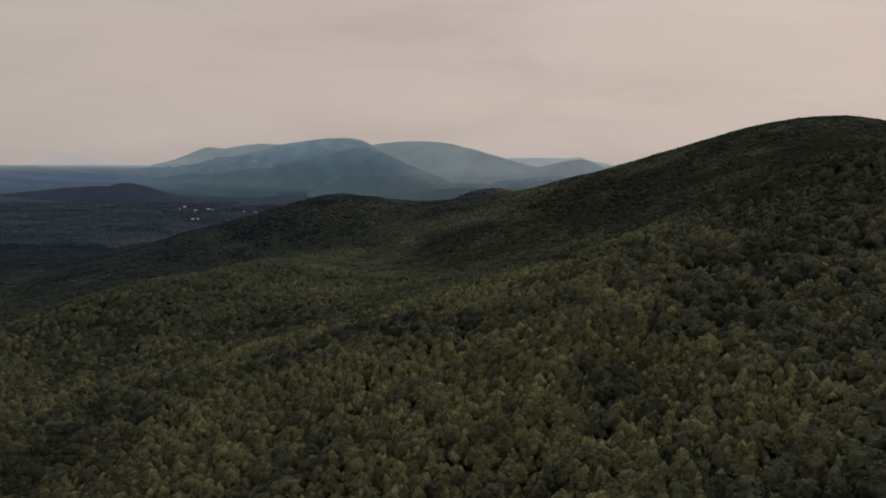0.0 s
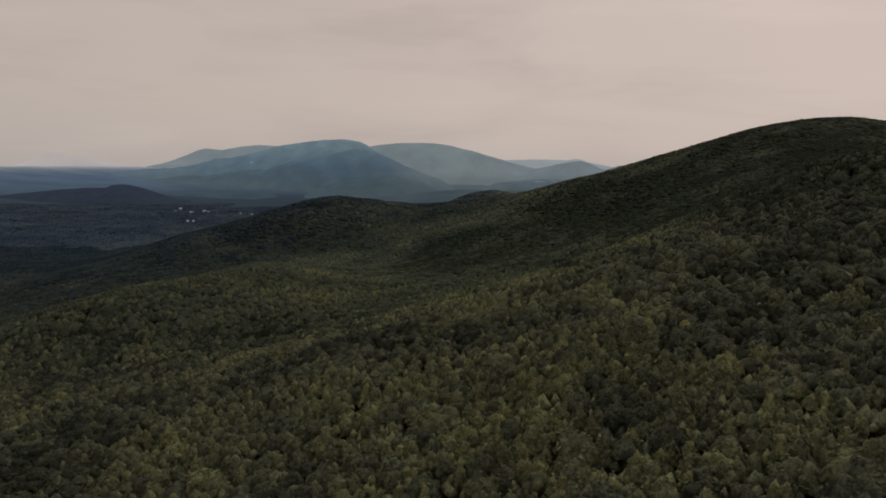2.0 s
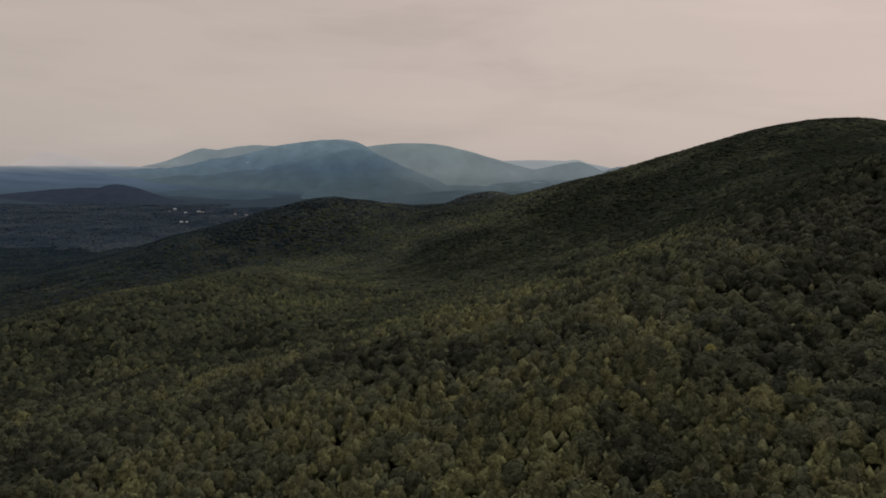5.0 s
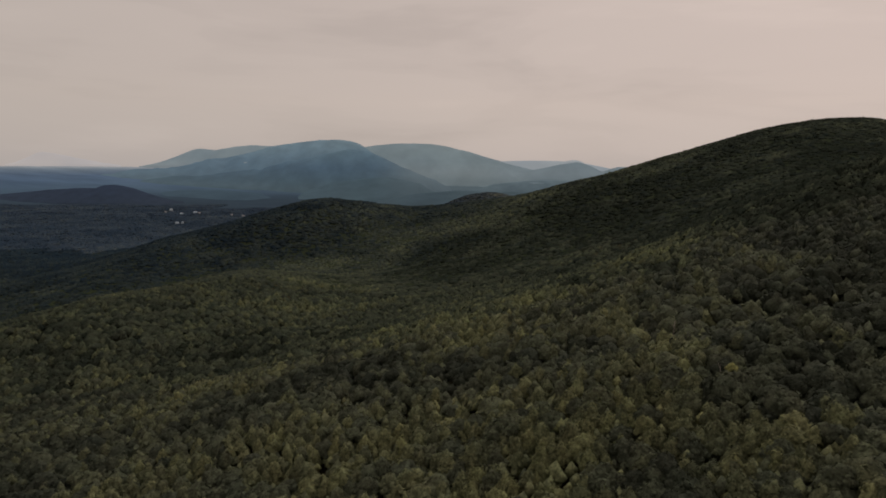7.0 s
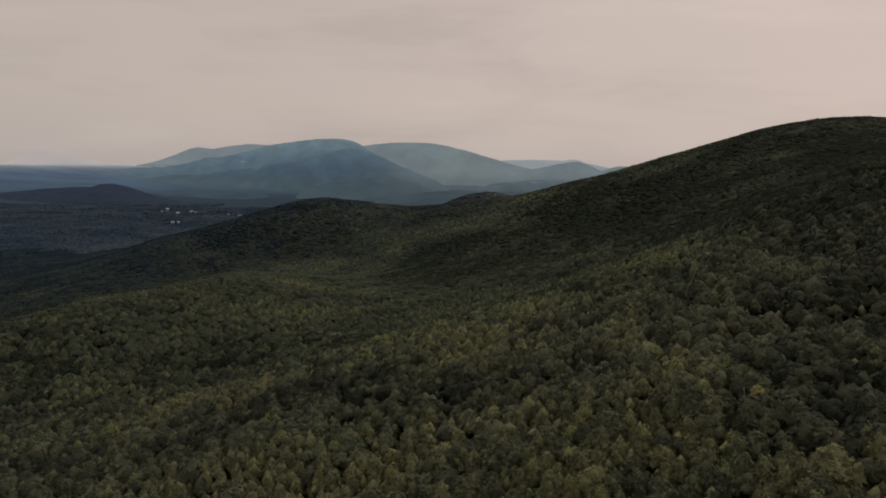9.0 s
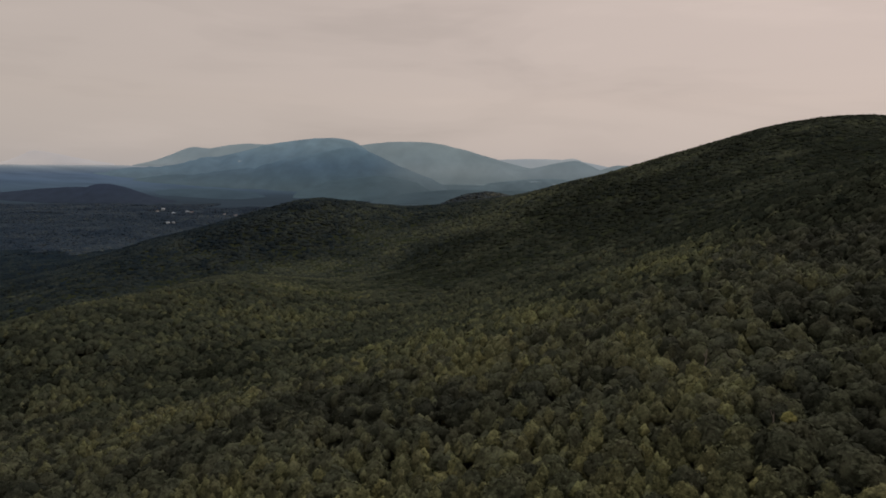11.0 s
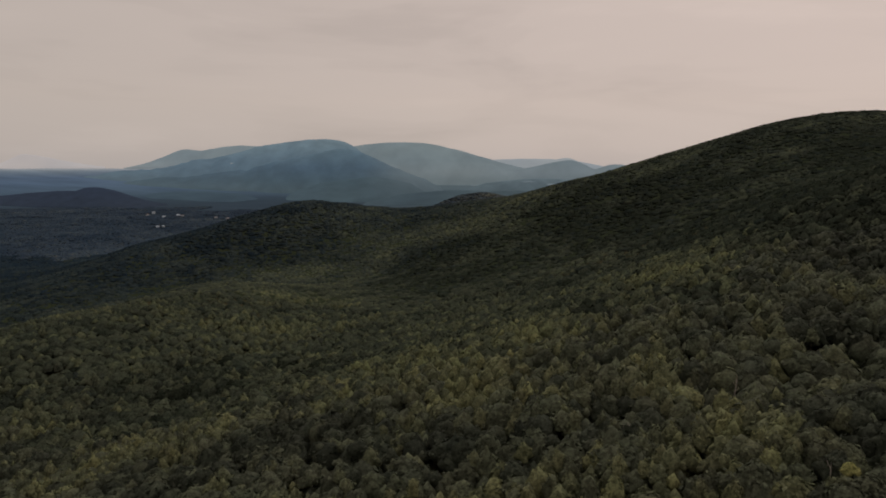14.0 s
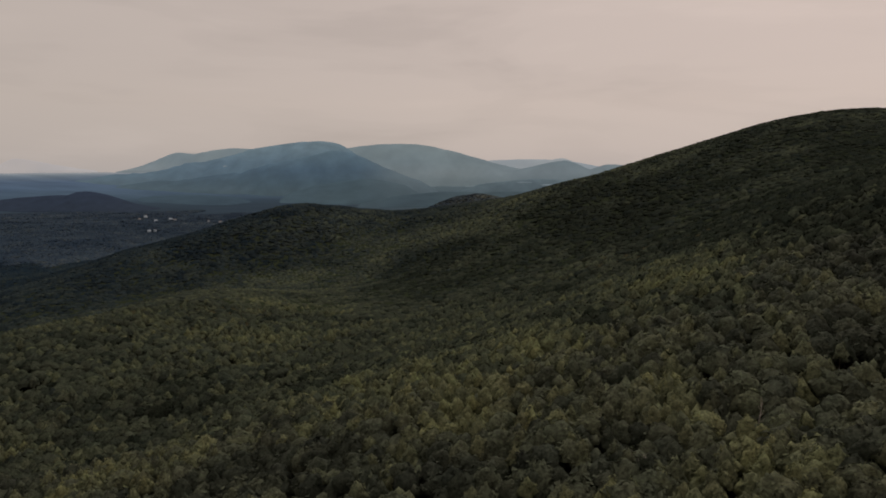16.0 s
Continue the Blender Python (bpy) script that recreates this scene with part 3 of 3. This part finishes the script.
def build_woods(name, label, places, shapes, seed, radius, squash, trunk, leaves, smooth=True, spread=0.30, share=0.98, category="woods"):
    """Many trees joined into one mesh."""
    rng = np.random.default_rng(seed)
    tones = stand_tone(places[:, 0], places[:, 1], rng)
    cools = haze_blue(places, rng)
    # narrow poplars stand closer together than the wide oaks
    poplar = rng.uniform(0, 1, len(places)) < np.clip((tones - 0.25) / 0.19, 0.05, 0.85)
    stay = poplar | (rng.uniform(0, 1, len(places)) < (0.66 if trunk else 0.74))
    places, tones, cools, poplar = places[stay], tones[stay], cools[stay], poplar[stay]
    z = ground_height(places[:, 0], places[:, 1])
    tall = canopy(places[:, 0], places[:, 1]) - z
    # the second half of the shapes are the pointed crowns of poplars
    half = len(shapes) // 2
    which = rng.integers(0, half, len(places)) + half * poplar
    verts, faces, tone, cool, slot, at = [], [], [], [], [], 0
    for k, (v, f) in enumerate(shapes):
        pick = np.nonzero(which == k)[0]
        if not len(pick):
            continue
        n = len(pick)
        r = radius * np.where(poplar[pick], 0.90, 1.20) * np.clip(rng.lognormal(0, spread * np.where(poplar[pick], 0.65, 0.85), n), 0.55, 1.5)
        up = r * squash * np.where(poplar[pick], 1.14, 0.92) * rng.uniform(0.85, 1.25, n)
        a = rng.uniform(0, 2 * np.pi, n)
        c, s = np.cos(a)[:, None], np.sin(a)[:, None]
        top = z[pick] + tall[pick] * (np.clip(rng.normal(share, 0.05, n) + 0.10 * (r / radius - 1) + 0.05 * poplar[pick], share - 0.16, share + 0.24) + storey(places[pick, 0], places[pick, 1]) * TREE_TALL / np.maximum(tall[pick], 4.0))
        x = places[pick, 0][:, None] + r[:, None] * (v[:, 0] * c - v[:, 1] * s)
        y = places[pick, 1][:, None] + r[:, None] * (v[:, 0] * s + v[:, 1] * c)
        h = (top - up * 0.95)[:, None] + up[:, None] * v[:, 2]
        verts.append(np.stack([x, y, h], -1).reshape(-1, 3))
        faces.append((f[None] + at + (np.arange(n) * len(v))[:, None, None]).reshape(-1, 3))
        tone.append(np.repeat(tones[pick], len(v)))
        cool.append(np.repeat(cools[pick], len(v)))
        slot.append(np.zeros(n * len(f), int))
        at += n * len(v)
        if trunk:
            ring = np.array([[math.cos(q), math.sin(q)] for q in (0, 2.09, 4.19)])
            foot = np.concatenate([np.concatenate([ring * 0.22, [[0.0]] * 3], 1), np.concatenate([ring * 0.1, [[1.0]] * 3], 1)])
            long = (top - up * 0.9 - z[pick])[:, None]
            tv = np.stack([places[pick, 0][:, None] + foot[:, 0], places[pick, 1][:, None] + foot[:, 1], (z[pick] - 0.5)[:, None] + foot[:, 2] * long], -1)
            tf = np.array([[0, 1, 4], [0, 4, 3], [1, 2, 5], [1, 5, 4], [2, 0, 3], [2, 3, 5]])
            verts.append(tv.reshape(-1, 3))
            faces.append((tf[None] + at + (np.arange(n) * 6)[:, None, None]).reshape(-1, 3))
            tone.append(np.repeat(tones[pick], 6))
            cool.append(np.repeat(cools[pick], 6))
            slot.append(np.ones(n * 6, int))
            at += n * 6
    ob = new(name, raw_mesh(name, np.concatenate(verts), np.concatenate(faces), [leaves, BARK], np.concatenate(slot), smooth, {"tone": np.concatenate(tone), "cool": np.concatenate(cool)}))
    return tagged(ob, label, category, kind="stuff")


def inside(p, box):
    return (p[:, 0] > box[0]) & (p[:, 0] < box[1]) & (p[:, 1] > box[2]) & (p[:, 1] < box[3])


def band(p, near_edge, far_edge, ragged=70.0):
    """Those places between two ragged edges."""
    y = p[:, 1] + ragged * vnoise(p[:, 0], p[:, 1], 45.0, 61, 2)
    return p[(y >= near_edge) & (y < far_edge)]


near = band(hex_points(5.2, 112, 560, 1), -999, 430, 45.0)
near = near[in_sight(near, 5.0)]
stand = near[inside(near, NEAR_BOX)]
near = near[~inside(near, NEAR_BOX)]
first = near[:, 1] < 292
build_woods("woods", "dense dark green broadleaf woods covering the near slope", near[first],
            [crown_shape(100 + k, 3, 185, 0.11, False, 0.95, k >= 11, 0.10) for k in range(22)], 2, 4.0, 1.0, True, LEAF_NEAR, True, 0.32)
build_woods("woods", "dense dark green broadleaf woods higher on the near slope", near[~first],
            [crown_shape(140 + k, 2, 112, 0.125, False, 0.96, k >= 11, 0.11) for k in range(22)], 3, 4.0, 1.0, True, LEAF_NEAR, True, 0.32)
bushes = band(hex_points(3.9, 150, 540, 21), -999, 460, 45.0)
bushes = bushes[in_sight(bushes, 5.0)]
build_woods("undergrowth", "young trees and bushes filling the gaps below the crowns", bushes,
            [crown_shape(180 + k, 0, 0, 0.3, False, 1.1, False, 0.2) for k in range(8)], 22, 2.9, 1.0, False, LEAF_NEAR, True, 0.3, 0.75, "undergrowth")
mid = band(hex_points(5.6, 340, 680, 3), 430, 560, 45.0)
mid = mid[in_sight(mid, 4.0)]
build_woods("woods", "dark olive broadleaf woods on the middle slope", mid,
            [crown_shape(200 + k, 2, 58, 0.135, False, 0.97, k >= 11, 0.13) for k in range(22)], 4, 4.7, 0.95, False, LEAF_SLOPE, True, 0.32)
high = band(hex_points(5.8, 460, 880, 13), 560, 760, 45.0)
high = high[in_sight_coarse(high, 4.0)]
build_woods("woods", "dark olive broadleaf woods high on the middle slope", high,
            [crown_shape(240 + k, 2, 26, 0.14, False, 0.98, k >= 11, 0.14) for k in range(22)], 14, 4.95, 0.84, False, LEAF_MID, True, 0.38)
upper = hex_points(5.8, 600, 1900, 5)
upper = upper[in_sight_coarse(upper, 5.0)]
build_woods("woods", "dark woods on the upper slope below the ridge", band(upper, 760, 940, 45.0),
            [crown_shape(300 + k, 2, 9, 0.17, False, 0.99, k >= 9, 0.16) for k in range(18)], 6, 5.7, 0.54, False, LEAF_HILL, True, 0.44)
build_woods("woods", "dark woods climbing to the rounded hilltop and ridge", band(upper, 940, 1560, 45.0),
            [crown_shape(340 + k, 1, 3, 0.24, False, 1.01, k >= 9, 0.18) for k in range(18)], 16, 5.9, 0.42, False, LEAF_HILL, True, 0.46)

behind = np.stack(np.meshgrid(np.arange(-190, 190, 6.0), np.arange(-130, 250, 5.2)), -1).reshape(-1, 2)
behind = behind + np.random.default_rng(19).uniform(-2, 2, behind.shape)
behind = behind[(behind[:, 1] < 112) | (behind[:, 0] < -0.79 * behind[:, 1] - 16) | (behind[:, 0] > 0.69 * behind[:, 1] + 16)]
build_woods("woods", "dense broadleaf woods under and beside the start of the flight", behind,
            [crown_shape(360 + k, 1, 20, 0.28, False, 1.0, k >= 5, 0.14) for k in range(10)], 17, 4.3, 0.95, False, LEAF_SLOPE, True, 0.36)


def open_ground(p):
    """Leaves out the clearings round the houses."""
    keep = np.ones(len(p), bool)
    for x, y, wide in CLEARINGS:
        keep &= (np.abs(p[:, 0] - x) > wide) | (p[:, 1] > y + wide) | (p[:, 1] < y - 3.2 * wide)
    return p[keep]


beyond = np.concatenate([band(hex_points(6.0, 1420, 2050, 7), 1560, 9999, 45.0), hex_points(7.4, 2050, 2450, 12)])
beyond = open_ground(beyond[in_sight(beyond, 9.0)])
build_woods("woods", "far woods tinted haze blue on the low ridge and valley floor", beyond,
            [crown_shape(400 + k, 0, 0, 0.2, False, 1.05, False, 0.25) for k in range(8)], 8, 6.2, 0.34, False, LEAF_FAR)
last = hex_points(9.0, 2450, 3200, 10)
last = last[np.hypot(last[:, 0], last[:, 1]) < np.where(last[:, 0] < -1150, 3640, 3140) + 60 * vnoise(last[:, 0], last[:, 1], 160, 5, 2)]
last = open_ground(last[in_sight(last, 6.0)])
build_woods("woods", "woods tinted haze blue round the houses on the valley floor", last,
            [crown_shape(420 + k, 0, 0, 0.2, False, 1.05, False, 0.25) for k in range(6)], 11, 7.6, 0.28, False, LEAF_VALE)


# ---- single trees of the near slope ----
def part(name, me, parent, label=""):
    ob = new(name, me)
    ob.parent = parent
    return tagged(ob, label)


def trunk_mesh(seed):
    """A tapered, slightly bent trunk with limbs, for a tree 14 m tall."""
    rng = np.random.default_rng(seed)
    verts, faces, at = [], [], 0

    def limb(points, radii, sides=6):
        nonlocal at
        pts = np.array(points, float)
        ring = np.linspace(0, 2 * np.pi, sides, endpoint=False)
        for p, r in zip(pts, radii):
            verts.append(np.stack([p[0] + r * np.cos(ring), p[1] + r * np.sin(ring), np.full(sides, p[2])], 1))
        q = grid_faces(len(pts), sides, True) + at
        faces.append(q)
        at += len(pts) * sides

    lean = rng.uniform(-0.4, 0.4, 2)
    limb([(0, 0, -0.6), (lean[0] * 0.2, lean[1] * 0.2, 3), (lean[0], lean[1], 8), (lean[0], lean[1] * 1.3, 11.5)], (0.30, 0.22, 0.15, 0.05), 8)
    for k in range(5):
        a, z0 = k * 2.2 + rng.uniform(-0.4, 0.4), rng.uniform(5, 8.5)
        out = np.array([math.cos(a), math.sin(a), 0])
        start = np.array([lean[0] * z0 / 8, lean[1] * z0 / 8, z0])
        limb([start, start + out * 1.0 + (0, 0, 0.9), start + out * 2.0 + (0, 0, 2.2)], (0.10, 0.07, 0.025), 5)
    return raw_mesh("trunk", np.concatenate(verts), np.concatenate(faces), [BARK], None, True)


def build_stand(places):
    rng = np.random.default_rng(9)
    tones = stand_tone(places[:, 0], places[:, 1], rng)
    trunks = [trunk_mesh(500 + k) for k in range(5)]
    crowns = []
    for k in range(12):
        pointed = k >= 6
        v, f = crown_shape(600 + k, 3, 440, 0.10, True, 0.94, pointed, 0.09)
        crowns.append((raw_mesh("crown", v * (4.0, 4.0, 4.1), f, [LEAF], None, True), pointed))
    yellow = np.argmin(np.hypot(places[:, 0] - 74.0, places[:, 1] - 274.0))
    for n, ((x, y), tone) in enumerate(zip(places, tones)):
        poplar = rng.uniform() < np.clip((tone - 0.25) / 0.19, 0.05, 0.85)
        if not poplar and rng.uniform() > 0.66 and n != yellow:
            continue
        me, pointed = crowns[rng.integers(0, 6) + 6 * int(poplar)]
        size = float((0.90 if poplar else 1.20) * np.clip(rng.lognormal(0, 0.2 if poplar else 0.27), 0.55, 1.5))
        stretch = 1.14 if poplar else 0.92
        tall = float(TREE_TALL * (np.clip(rng.normal(0.98, 0.06) + 0.13 * (size - 1), 0.8, 1.22) + storey(x, y)))
        if n == yellow:
            tone, size = 0.85, 0.46
        shade = "yellow-green" if tone > 0.5 else "olive-green" if tone > 0.3 else "dark green"
        form = "pointed" if pointed else "rounded"
        tree = tagged(new("tree"), f"{shade} broadleaf tree with a {form} crown in close woods", "tree", "trees of the near slope")
        tree.matrix_world = pose(x, y, float(ground_height(x, y)), 0, 0, rng.uniform(0, 360))
        t = part("trunk", trunks[rng.integers(0, 5)], tree)
        t.scale = (size, size, tall / 14.0)
        c = part("crown", me, tree)
        c.location = (0, 0, tall - 4.1 * size * stretch * 0.95)
        c.scale = (size, size, size * stretch)
        c["tone"] = float(tone)


build_stand(stand)


# ---- houses in the valley ----
# siding colours are dimmed and blued to paint in the valley haze
WHITE_WALL = paint_material("white_siding", (0.28, 0.33, 0.37))
GREY_WALL = paint_material("pale_grey_siding", (0.20, 0.22, 0.24))
ROOF = paint_material("grey_shingles", (0.16, 0.16, 0.17), 0.85)
METAL_ROOF = paint_material("pale_metal_roof", (0.24, 0.29, 0.34), 0.5)
GLASS = paint_material("dark_window_glass", (0.03, 0.035, 0.04), 0.15)
BRICK = paint_material("red_brick", (0.25, 0.12, 0.08), 0.9)
GRAVEL = paint_material("pale_gravel", (0.20, 0.20, 0.18), 0.95)


def box_mesh(name, size, mat, centre=(0, 0, 0), bevel=0.0):
    bm = bmesh.new()
    bmesh.ops.create_cube(bm, size=1.0)
    bmesh.ops.scale(bm, vec=size, verts=bm.verts)
    if bevel:
        bmesh.ops.bevel(bm, geom=bm.edges[:], offset=bevel, segments=1, affect="EDGES")
    bmesh.ops.translate(bm, vec=centre, verts=bm.verts)
    me = bpy.data.meshes.new(name)
    bm.to_mesh(me)
    bm.free()
    me.materials.append(mat)
    return me


def gable_mesh(name, long, wide, high, eaves, mat, thick=0.3):
    """A gable roof with eaves, its foot at height 0."""
    a, b, t = long / 2 + eaves, wide / 2 + eaves, thick
    foot = -eaves * high / (wide / 2)
    section = [(-b, foot), (0, high), (b, foot), (b, foot - t), (0, high - t), (-b, foot - t)]
    verts = [(x, y, z) for x in (-a, a) for y, z in section]
    faces = [(i, (i + 1) % 6, 6 + (i + 1) % 6, 6 + i) for i in range(6)] + [(0, 1, 4, 5), (1, 2, 3, 4), (6, 11, 10, 7), (7, 10, 9, 8)]
    me = bpy.data.meshes.new(name)
    me.from_pydata(verts, [], faces)
    me.materials.append(mat)
    bm = bmesh.new()
    bm.from_mesh(me)
    bmesh.ops.recalc_face_normals(bm, faces=bm.faces)
    bm.to_mesh(me)
    bm.free()
    return me


def wall_mesh(long, wide, tall, high, mat):
    """Walls with their gables."""
    section = [(-wide / 2, -1.5), (-wide / 2, tall), (0, tall + high - 0.3), (wide / 2, tall), (wide / 2, -1.5)]
    verts = [(x, y, z) for x in (-long / 2, long / 2) for y, z in section]
    faces = [(i, (i + 1) % 5, 5 + (i + 1) % 5, 5 + i) for i in range(5)] + [(4, 3, 2, 1, 0), (5, 6, 7, 8, 9)]
    me = bpy.data.meshes.new("wall")
    me.from_pydata(verts, [], faces)
    me.materials.append(mat)
    bm = bmesh.new()
    bm.from_mesh(me)
    bmesh.ops.recalc_face_normals(bm, faces=bm.faces)
    bm.to_mesh(me)
    bm.free()
    return me


def build_house(x, y, long, wide, tall, turn, white):
    z = float(ground_height(x, y))
    label = ("white" if white else "pale grey") + " gabled house in a clearing on the valley floor"
    house = tagged(new("house"), label, "house", "houses in the valley")
    house.matrix_world = pose(x, y, z + 0.6, 0, 0, turn)
    high = wide * 0.36
    part("wall", wall_mesh(long, wide, tall, high, WHITE_WALL if white else GREY_WALL), house)
    roof = part("roof", gable_mesh("roof", long, wide, high, 0.5, METAL_ROOF if white else ROOF), house)
    roof.location.z = tall + 0.05
    part("chimney", box_mesh("chimney", (0.9, 0.9, 2.2), BRICK, (long * 0.3, wide * 0.18, tall + high), 0.05), house, "red brick chimney")
    count = max(2, int(long // 4))
    pane = box_mesh("window", (1.3, 0.12, 1.6), GLASS, (0, 0, 0), 0.02)
    for k in range(count):
        for side in (-1, 1):
            w = part("window", pane, house)
            w.location = ((k + 0.5) / count * long - long / 2, side * wide / 2, tall * 0.55)
    door = part("door", box_mesh("door", (1.1, 0.12, 2.1), ROOF, (0, 0, 0), 0.02), house)
    door.location = (long / 2 * 0.08, -wide / 2, 1.05)


for row in HOUSES:
    x, y, long, wide, tall, turn, white = row
    build_house(x, y, long * 0.72, wide * 0.72, tall * 0.75, turn, white)


def patch(name, label, category, mat, x, y, wide, deep, thick, seed):
    """A low uneven slab with a ragged edge, lying on the land."""
    ring = 28
    a = np.linspace(0, 2 * np.pi, ring, endpoint=False)
    r = 1 + 0.22 * vnoise(np.cos(a) * 3 + seed, np.sin(a) * 3, 1.3, seed, 2)
    bm = bmesh.new()
    rows = []
    for k, lift in ((1.0, -2.0), (0.94, 0.6 * thick), (0.5, thick), (0.0, thick * 1.1)):
        row = []
        for q, rr in zip(a, r):
            px, py = x + wide * k * rr * math.cos(q), y + deep * k * rr * math.sin(q)
            row.append(bm.verts.new((px, py, float(ground_height(px, py)) + lift)))
        rows.append(row)
    for lo, hi in zip(rows, rows[1:]):
        for i in range(ring):
            bm.faces.new((lo[i], lo[(i + 1) % ring], hi[(i + 1) % ring], hi[i]))
    bmesh.ops.remove_doubles(bm, verts=bm.verts, dist=0.01)
    me = bpy.data.meshes.new(name)
    bm.to_mesh(me)
    bm.free()
    me.materials.append(mat)
    return tagged(new(name, me), label, category)


# far clearings glow with painted haze too
CLEARING_HAZE = distance_material("pale_far_clearing", [(0.0, (0.13, 0.15, 0.155)), (1.0, (0.15, 0.17, 0.175))], 60, 300, 0.02, 0.2)


def far_clearing(label, mountain, x, z, wide, tall, seed):
    """A pale bare patch on a far slope, laid on its surface."""
    ring = 18
    bm = bmesh.new()
    rows = []
    for k, lift in ((1.0, -3.0), (0.8, 3.0), (0.3, 4.5)):
        row = []
        for q in range(ring):
            a = q / ring * 2 * math.pi
            r = k * (1 + 0.3 * math.sin(3 * a + seed))
            px, pz = x + wide * r * math.cos(a), z + tall * r * math.sin(a)
            hit, place, *rest = mountain.ray_cast((px, 2800.0, pz), (0, 1, 0))
            row.append(bm.verts.new((px, (place.y if hit else 4300.0) - lift, pz)))
        rows.append(row)
    for lo, hi in zip(rows, rows[1:]):
        for i in range(ring):
            bm.faces.new((lo[i], lo[(i + 1) % ring], hi[(i + 1) % ring], hi[i]))
    bm.faces.new(rows[-1])
    me = bpy.data.meshes.new("backdrop_clearing")
    bm.to_mesh(me)
    bm.free()
    me.materials.append(CLEARING_HAZE)
    return tagged(new("backdrop_clearing", me), label, "clearing", kind="structure")


bpy.context.view_layer.update()
far_clearing("pale bare rock face on the flat-topped mountain", bpy.data.objects["backdrop_mountain"], -1425.0, 219.0, 13.0, 4.5, 1)
far_clearing("pale field in the misty valley", bpy.data.objects["backdrop_valley_ridge"], 470.0, 108.0, 60.0, 3.0, 2)
far_clearing("pale field in the misty valley", bpy.data.objects["backdrop_valley_ridge"], 330.0, 122.0, 40.0, 2.2, 3)

patch("gravel_yard", "pale gravel yard beside the valley houses", "yard", GRAVEL, -870, 2262, 26.0, 34.0, 0.5, 4)


# ---- standing dead trees ----
def build_dead_tree(x, y, tall, seed):
    """A bleached, leafless trunk with broken limbs."""
    rng = np.random.default_rng(seed)
    tree = tagged(new("dead_tree"), "bleached bare dead tree standing in the woods", "dead tree", "dead trees of the near slope")
    tree.matrix_world = pose(x, y, float(ground_height(x, y)), rng.uniform(-4, 4), rng.uniform(-4, 4), rng.uniform(0, 360))

    def stem(name, points, radii):
        ring = np.linspace(0, 2 * np.pi, 6, endpoint=False)
        v = np.concatenate([np.stack([p[0] + r * np.cos(ring), p[1] + r * np.sin(ring), np.full(6, p[2])], 1) for p, r in zip(points, radii)])
        part(name, raw_mesh(name, v, grid_faces(len(points), 6, True), [DEADWOOD], None, True), tree)

    stem("trunk", [(0, 0, -0.5), (0.1, 0, tall * 0.5), (0.3, 0.1, tall * 0.85), (0.4, 0.2, tall)], (0.26, 0.2, 0.12, 0.04))
    for k in range(6):
        a, z0 = k * 2.3 + rng.uniform(-0.5, 0.5), tall * rng.uniform(0.55, 0.9)
        long = rng.uniform(0.9, 2.2)
        stem("limb", [(0.15, 0.05, z0), (0.15 + math.cos(a) * long * 0.6, 0.05 + math.sin(a) * long * 0.6, z0 + long * 0.5), (0.15 + math.cos(a) * long, 0.05 + math.sin(a) * long, z0 + long * 1.1)], (0.09, 0.06, 0.02))


for n, (x, y, tall) in enumerate(((40.0, 312.3, 13.5), (41.6, 311.1, 14.5), (73.4, 329.4, 15.5), (107.6, 311.8, 13.5), (73.8, 276.6, 14.5))):
    build_dead_tree(x, y, tall, 900 + n)
